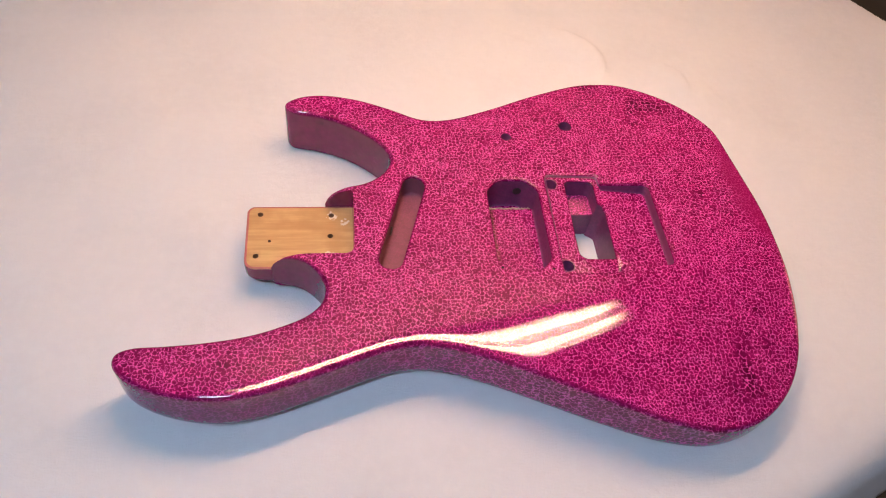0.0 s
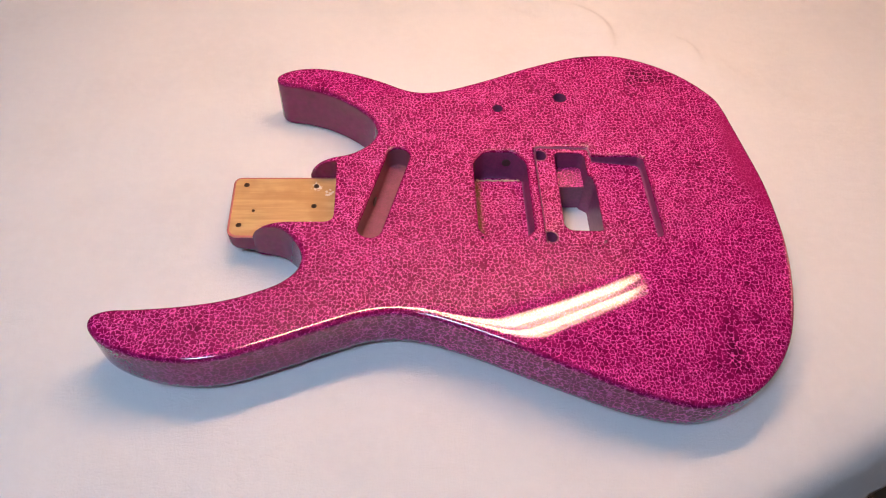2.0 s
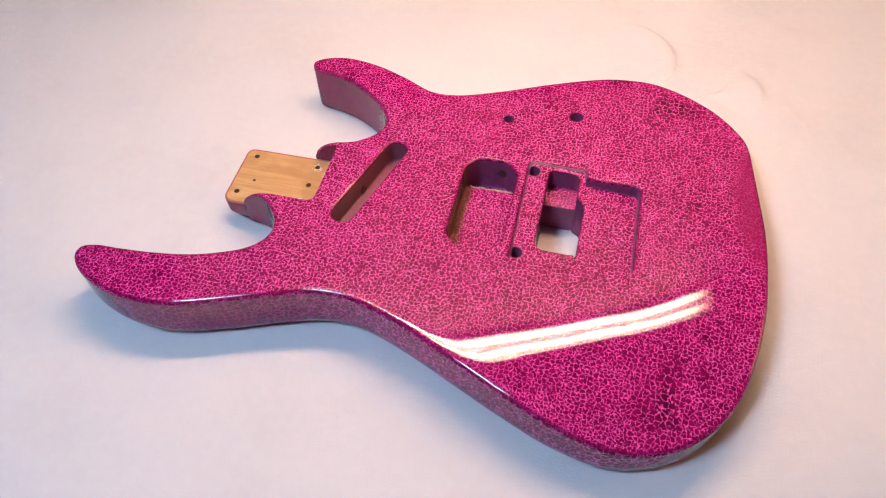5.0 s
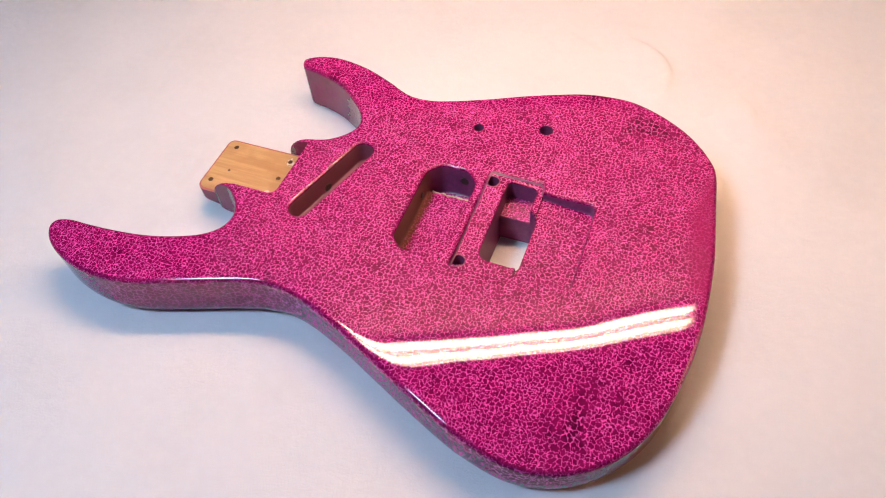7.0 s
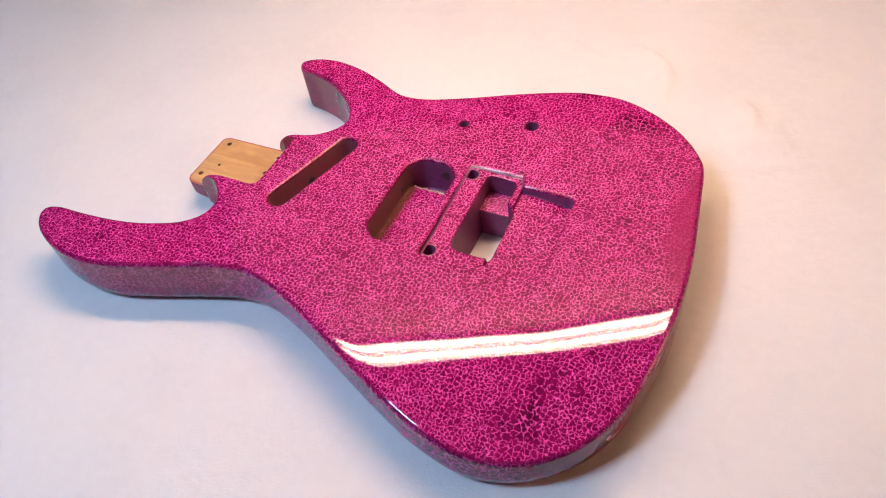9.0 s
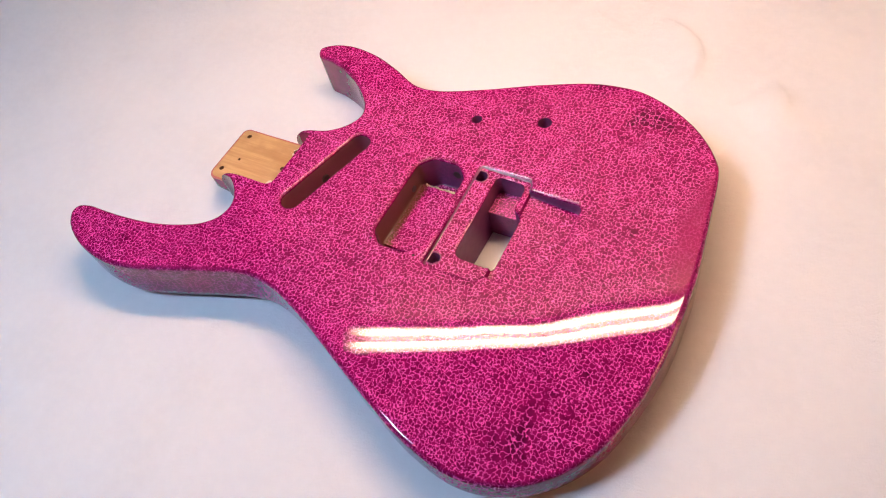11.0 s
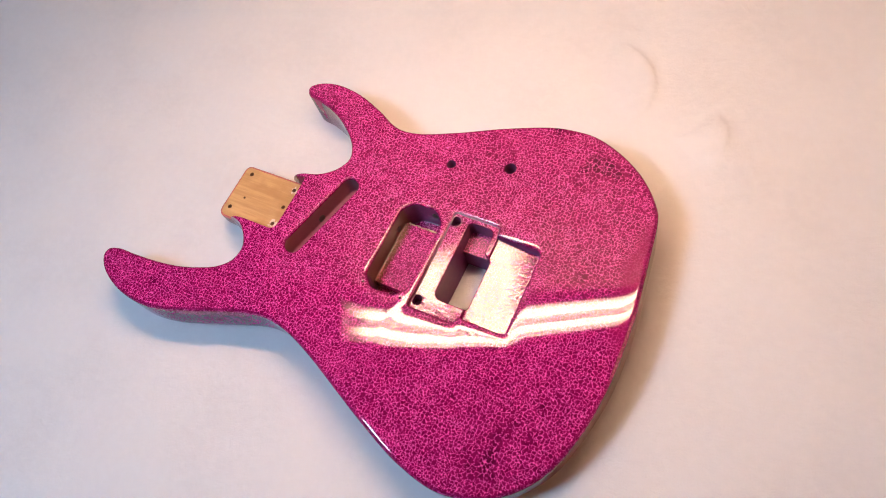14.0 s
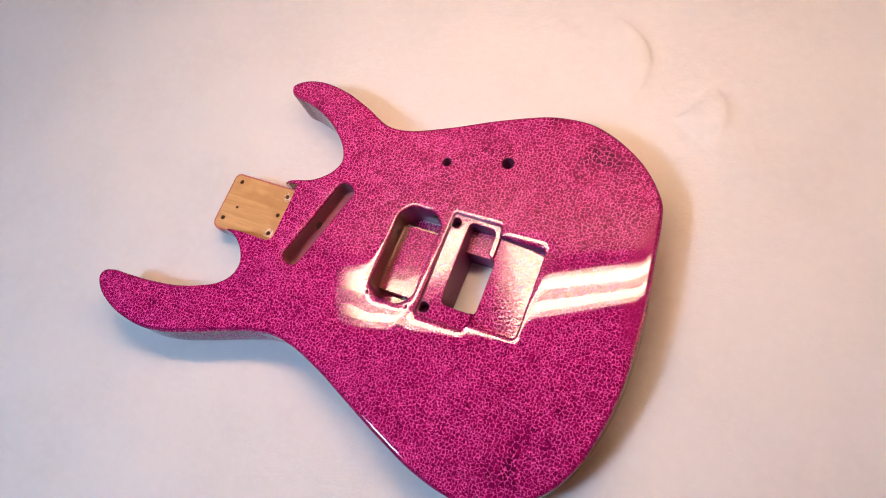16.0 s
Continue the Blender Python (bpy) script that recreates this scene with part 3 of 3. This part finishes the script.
for loop in studs:
    out = loop - inward(loop) * 0.0011
    mid = loop - inward(loop) * 0.0005
    ring = bands(bmesh.new(), [ring3(out, recess_floor(out) - 0.0001), ring3(mid, recess_floor(mid) + 0.0004), ring3(loop, recess_floor(loop) - 0.0003)])
    part("stud_rim", ring, CAVITY_WALL, tremolo, "raised burgundy rim round a stud hole")
    bore("stud_hole", loop, recess_floor(loop), 0.011, tremolo, CAVITY_WALL)
for loop, (x, y, r) in zip(bores, CONTROLS + PINS):
    z = top_height(loop - inward(loop) * 0.0005) - 0.0005
    bore("control_hole" if r > 0.002 else "pin_hole", loop, z, 0.026 if r > 0.002 else 0.006, body, CAVITY_WALL if r > 0.002 else HOLE)
# wire channels in the cavity walls: dark discs stand in for their shaded mouths
for name, at, aim, r in (("wire_hole", (-0.0240, 0.0410, 0.0305), (0.0, 1.0, 0.0), 0.0034), ("wire_hole", (-0.0506, 0.0190, 0.0285), (-1.0, 0.0, 0.0), 0.0026),
                         ("wire_hole", (-0.1240, 0.0040, 0.0285), (-0.959, 0.283, 0.0), 0.0034)):
    bm = bmesh.new()
    bmesh.ops.create_cone(bm, cap_ends=True, segments=20, radius1=r, radius2=r, depth=0.0012)
    bm.transform(Matrix.Translation(at) @ Vector(aim).to_track_quat("Z", "Y").to_matrix().to_4x4())
    part(name, bm, HOLE, pickup if at[0] > -0.1 else slot, "dark disc for a wire channel's shaded mouth", smooth=False)

# ---- the heel and its bare wooden pocket ----
HEEL = ccw(densify(rounded([(-0.1500, 0.0303), (-0.2288, 0.0303), (-0.2284, -0.0264), (-0.2120, -0.0266), (-0.1950, -0.0276), (-0.1500, -0.0276)],
                           [0, 0.006, 0.008, 0.02, 0, 0], 6), 0.002))
bm = bmesh.new()
n = inward(HEEL)
r = 0.0012
rings = [ring3(HEEL + n * (0.0040 * (1 - math.cos(a))), 0.0050 * (1 - math.sin(a)) + 0.0002 + lift(HEEL)) for a in np.linspace(math.pi / 2, 0, 6)] + [ring3(HEEL, POCKET_Z - r)]
for a in np.linspace(0, math.pi / 2, 5)[1:]:
    rings.append(ring3(HEEL + n * r * (1 - math.cos(a)), POCKET_Z - r * (1 - math.sin(a))))
bands(bm, rings[:8])
rim = bands(bmesh.new(), rings[7:] + [ring3(HEEL + n * (r + 0.0006), POCKET_Z)])
part("pocket_rim", weld(rim), RIM, body, "salmon undercoat showing along the pocket's worn rim")
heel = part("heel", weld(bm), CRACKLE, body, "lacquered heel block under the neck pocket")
SCREWS = [(-0.2190, 0.0224, 0.0021), (-0.1675, 0.0212, 0.0021), (-0.2205, -0.0154, 0.0021), (-0.1690, -0.0165, 0.0021), (-0.2115, -0.0022, 0.0012), (-0.1682, 0.0020, 0.0020)]
screw_loops = [circle(*s, 14) for s in SCREWS]
floor_loop = HEEL + n * (r + 0.0006)
pocket = part("neck_pocket", weld(sheet(bmesh.new(), floor_loop, screw_loops, lambda p: np.full(len(p), POCKET_Z), grid=0.006)), WOOD, body, "bare honey-coloured wood with screw holes")
for loop in screw_loops:
    bore("screw_hole", loop, np.full(len(loop), POCKET_Z), 0.012, pocket, SCREW_HOLE)


# ---- the cloth ----
# soft folds: a rounded step down along a curve, away from the slack cloth on its inner side
CREASES = [((0.045, 0.292), (0.092, 0.285), (0.118, 0.235), (0.086, 0.200), 0.0042, 0.0074), ((0.155, 0.238), (0.178, 0.226), (0.184, 0.198), (0.168, 0.174), 0.0042, 0.0062),
           ((0.128, 0.132), (0.136, 0.143), (0.144, 0.157), (0.153, 0.170), 0.0020, 0.0020), ((-0.020, 0.290), (0.000, 0.282), (0.018, 0.273), (0.036, 0.258), 0.006, 0.0018),
           ((0.188, 0.215), (0.198, 0.200), (0.207, 0.186), (0.214, 0.168), 0.008, 0.0032)]


def cloth_height(p):
    z = np.zeros(len(p))
    for a, b, c, d, w, h in CREASES:
        t = np.linspace(0, 1, 40)[:, None]
        curve = (1 - t) ** 3 * np.array(a) + 3 * t * (1 - t) ** 2 * np.array(b) + 3 * t**2 * (1 - t) * np.array(c) + t**3 * np.array(d)
        run = np.gradient(curve, axis=0)
        dist, side, fade = np.full(len(p), 1e9), np.zeros(len(p)), np.ones(len(p))
        for k, (q, e) in enumerate(zip(curve, run / np.linalg.norm(run, axis=1)[:, None])):
            o = p - q
            far = np.linalg.norm(o, axis=1)
            near = far < dist
            dist = np.where(near, far, dist)
            side = np.where(near, o[:, 0] * e[1] - o[:, 1] * e[0], side)
            fade = np.where(near, math.sin(math.pi * min(max(k / 39, 0.0), 1.0)), fade)
        signed = np.where(side > 0, dist, -dist)
        z += h * fade * np.where(signed < 0, 0.5 * np.exp(np.clip(signed, -1, 0) / w), 1 - 0.5 * np.exp(-np.clip(signed, 0, 1) / w)) * np.exp(-((np.maximum(signed, 0) / 0.030) ** 2))
    under_body = inside(p, OUTLINE) | (to_loop(p, OUTLINE) < 0.006)
    z = np.where(under_body, 0, z)
    # broad, slack waves away from the body
    far = np.clip((to_loop(p, OUTLINE) - 0.03) / 0.10, 0, 1) * ~inside(p, OUTLINE)
    z += far * 0.0016 * (np.sin(p[:, 0] * 23 + 1.3 * np.sin(p[:, 1] * 11)) * np.sin(p[:, 1] * 19 + 0.7) - 0.6)
    # it sinks towards the near corner and falls over the bench's edges
    z -= 4.0 * np.clip(p[:, 0] * 0.42 - p[:, 1] * 0.907 - 0.195, 0, 0.06) ** 2
    for nx, ny, at in ((0.42, -0.907, 0.232), (0.80, 0.60, 0.545), (-0.10, -0.995, 0.362)):
        over = np.clip(p[:, 0] * nx + p[:, 1] * ny - at, 0, None) / 0.022
        z -= 0.022 * (1 - np.sqrt(np.clip(1 - np.minimum(over, 0.97) ** 2, 0, 1))) + 0.09 * np.clip(over - 0.97, 0, None)
    return np.maximum(z, -0.235)


xs = np.concatenate([np.arange(-1.15, -0.03, 0.006), np.arange(-0.03, 0.23, 0.0015), np.arange(0.23, 0.721, 0.006)])
ys = np.concatenate([np.arange(-0.62, -0.30, 0.006), np.arange(-0.30, -0.15, 0.002), np.arange(-0.15, 0.12, 0.006), np.arange(0.12, 0.30, 0.0015), np.arange(0.30, 0.761, 0.006)])
gx, gy = np.meshgrid(xs, ys)
flat = np.stack([gx.ravel(), gy.ravel()], 1)
# the hem of the near corner is cut along a straight line
past = flat @ np.array([0.42, -0.907]) - 0.266
flat = flat - np.outer(np.clip(past, 0, None), (0.42, -0.907))
fz = cloth_height(flat) - 0.0003
gone = (past > 0).reshape(len(ys), len(xs))
cols = len(xs)
data = bpy.data.meshes.new("cloth")
data.from_pydata([(a, b, c) for (a, b), c in zip(flat, fz)], [], [(j * cols + i, j * cols + i + 1, (j + 1) * cols + i + 1, (j + 1) * cols + i)
                                                                 for j in range(len(ys) - 1) for i in range(cols - 1)
                                                                 if not gone[j : j + 2, i : i + 2].all()])
data.polygons.foreach_set("use_smooth", [True] * len(data.polygons))
data.materials.append(CLOTH)
cloth = tagged(new("cloth", data), "creased white felted cloth spread over the bench", "cloth")
part_mod = cloth.modifiers.new("thickness", "SOLIDIFY")
part_mod.thickness, part_mod.offset = 0.003, -1

# ---- the room ----
bench = thing("workbench", "dark wooden workbench under the white cloth", "workbench", at=(-0.2, 0.1, -0.9))
for lo, hi, nm in (((-1.1, -0.75, 0.60), (1.0, 0.75, 0.66), "bench_top"), ((-1.05, -0.7, 0.0), (-0.95, -0.6, 0.60), "leg"), ((0.85, -0.7, 0.0), (0.95, -0.6, 0.60), "leg"),
                   ((-1.05, 0.6, 0.0), (-0.95, 0.7, 0.60), "leg"), ((0.85, 0.6, 0.0), (0.95, 0.7, 0.60), "leg")):
    part(nm, box(bmesh.new(), lo, hi, 0.004), BENCH, bench, smooth=False)


def slab(name, lo, hi, material, label=""):
    ob = part(name, box(bmesh.new(), lo, hi), material, smooth=False)
    return tagged(ob, label or name.replace("_", " "), kind="structure")


slab("floor", (-2.6, -2.6, -1.0), (2.6, 2.6, -0.9), CONCRETE, "grey concrete floor")
slab("ceiling", (-2.6, -2.6, 1.7), (2.6, 2.6, 1.8), CEILING, "dark ceiling")
slab("wall_north", (-2.6, 2.5, -0.9), (2.6, 2.6, 1.7), PLASTER, "grey plaster wall")
slab("wall_south", (-2.6, -2.6, -0.9), (2.6, -2.5, 1.7), PLASTER, "grey plaster wall")
slab("wall_east", (2.5, -2.5, -0.9), (2.6, 2.5, 1.7), PLASTER, "grey plaster wall")
slab("wall_west", (-2.6, -2.5, -0.9), (-2.5, 2.5, 1.7), PLASTER, "grey plaster wall")

# twin-tube lamp over the bench, with a cream reflector wing behind it
LAMP_TURN = math.degrees(math.atan(0.3535))
lamp = thing("tube_lamp", "hanging twin-tube bench lamp with a cream reflector wing, lit", "lamp")
lamp.matrix_basis = pose(-0.020, 0.1441, LAMP_Z, 0, 0, LAMP_TURN) @ Matrix.Scale(0.9, 4)
bm = bmesh.new()
profile = [(-0.040, 0.007), (-0.034, 0.018), (0.034, 0.018), (0.040, 0.007), (0.042, 0.007), (0.036, 0.021), (-0.036, 0.021), (-0.042, 0.007)]
bands(bm, [[(x, p[0], p[1]) for p in profile] for x in (-0.340, 0.348)])
for x in (-0.340, 0.348):
    box(bm, (x - 0.002, -0.036, -0.002), (x + 0.002, 0.036, 0.020))
part("tray", bm, ENAMEL, lamp, smooth=False)
for y in (-0.0195, 0.0195):
    bm = bmesh.new()
    bmesh.ops.create_cone(bm, cap_ends=True, segments=16, radius1=0.0085, radius2=0.0085, depth=0.68)
    bm.transform(Matrix.Translation((0.004, y, 0)) @ pose(0, 0, 0, 0, 90, 0))
    part("tube", bm, TUBE, lamp, "glowing warm-white tube")
bm = bmesh.new()
sag = [(0.070, 0.024), (0.100, 0.013), (0.140, -0.008), (0.200, -0.042), (0.300, -0.104), (0.400, -0.168)]
sag = sag + [(y + 0.002, z + 0.004) for y, z in reversed(sag)]
bands(bm, [[(x, *p) for p in sag] for x in (-0.50, 0.70)])
for x in (-0.50, 0.70):
    bm.faces.new([bm.verts.new((x, *p)) for p in sag])
part("reflector_wing", weld(bm), BOARD, lamp, "cream painted reflector wing, sloping away from the tubes", smooth=False)
for x in (-0.22, 0.22):
    bm = bmesh.new()
    bmesh.ops.create_cone(bm, cap_ends=True, segments=8, radius1=0.003, radius2=0.003, depth=(1.7 - LAMP_Z) / 0.9 - 0.021)
    bm.transform(Matrix.Translation((x, 0, 0.021 + ((1.7 - LAMP_Z) / 0.9 - 0.021) / 2)))
    part("hanger", bm, STEEL, lamp)
    part("wing_arm", box(bmesh.new(), (x - 0.004, 0.030, 0.022), (x + 0.004, 0.074, 0.026)), STEEL, lamp, smooth=False)

# cool square lamp on a rod from the ceiling
panel = thing("panel_lamp", "square daylight lamp with a cool diffuser on a rod, lit", "lamp")
panel.matrix_basis = look(PANEL_AT, (0.1, 0.0, 0))
part("diffuser", box(bmesh.new(), (-0.12, -0.12, -0.012), (0.12, 0.12, 0.0), 0.002), PANEL, panel, "glowing cool diffuser", smooth=False)
part("housing", box(bmesh.new(), (-0.13, -0.13, 0.001), (0.13, 0.13, 0.03), 0.003), ENAMEL, panel, smooth=False)
bm = bmesh.new()
bmesh.ops.create_cone(bm, cap_ends=True, segments=12, radius1=0.006, radius2=0.006, depth=1.7 - PANEL_AT[2])
bm.transform(panel.matrix_basis.inverted() @ Matrix.Translation((PANEL_AT[0], PANEL_AT[1], (1.7 + PANEL_AT[2]) / 2 + 0.01)))
part("rod", bm, STEEL, panel, "steel rod")

# warm fill beside the bench: an unseen floor lamp added to lighten the right
fill_lamp = thing("fill_lamp", "unseen floor lamp with an amber drum shade, added as warm fill", "floor lamp", at=(1.62, 0.45, -0.9))
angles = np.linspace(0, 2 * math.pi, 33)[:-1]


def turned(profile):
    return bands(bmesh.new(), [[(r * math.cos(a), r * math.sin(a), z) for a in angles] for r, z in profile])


part("base", turned([(0.004, 0.024), (0.120, 0.022), (0.150, 0.012), (0.152, 0.0), (0.004, 0.0)]), STEEL, fill_lamp, "round steel foot")
part("stem", turned([(0.011, 0.020), (0.011, 1.52)]), STEEL, fill_lamp)
part("shade", turned([(0.290, 1.42), (0.240, 1.90), (0.236, 1.90), (0.286, 1.42), (0.290, 1.42)]), FILL_SHADE, fill_lamp, "amber fabric drum shade, glowing as added fill")
spokes = bmesh.new()
for k in range(3):
    b = box(bmesh.new(), (0.0, -0.003, 1.515), (0.279, 0.003, 1.521))
    b.transform(pose(0, 0, 0, 0, 0, 120 * k))
    data = bpy.data.meshes.new("tmp")
    b.to_mesh(data)
    b.free()
    spokes.from_mesh(data)
    bpy.data.meshes.remove(data)
part("shade_carrier", spokes, STEEL, fill_lamp, smooth=False)
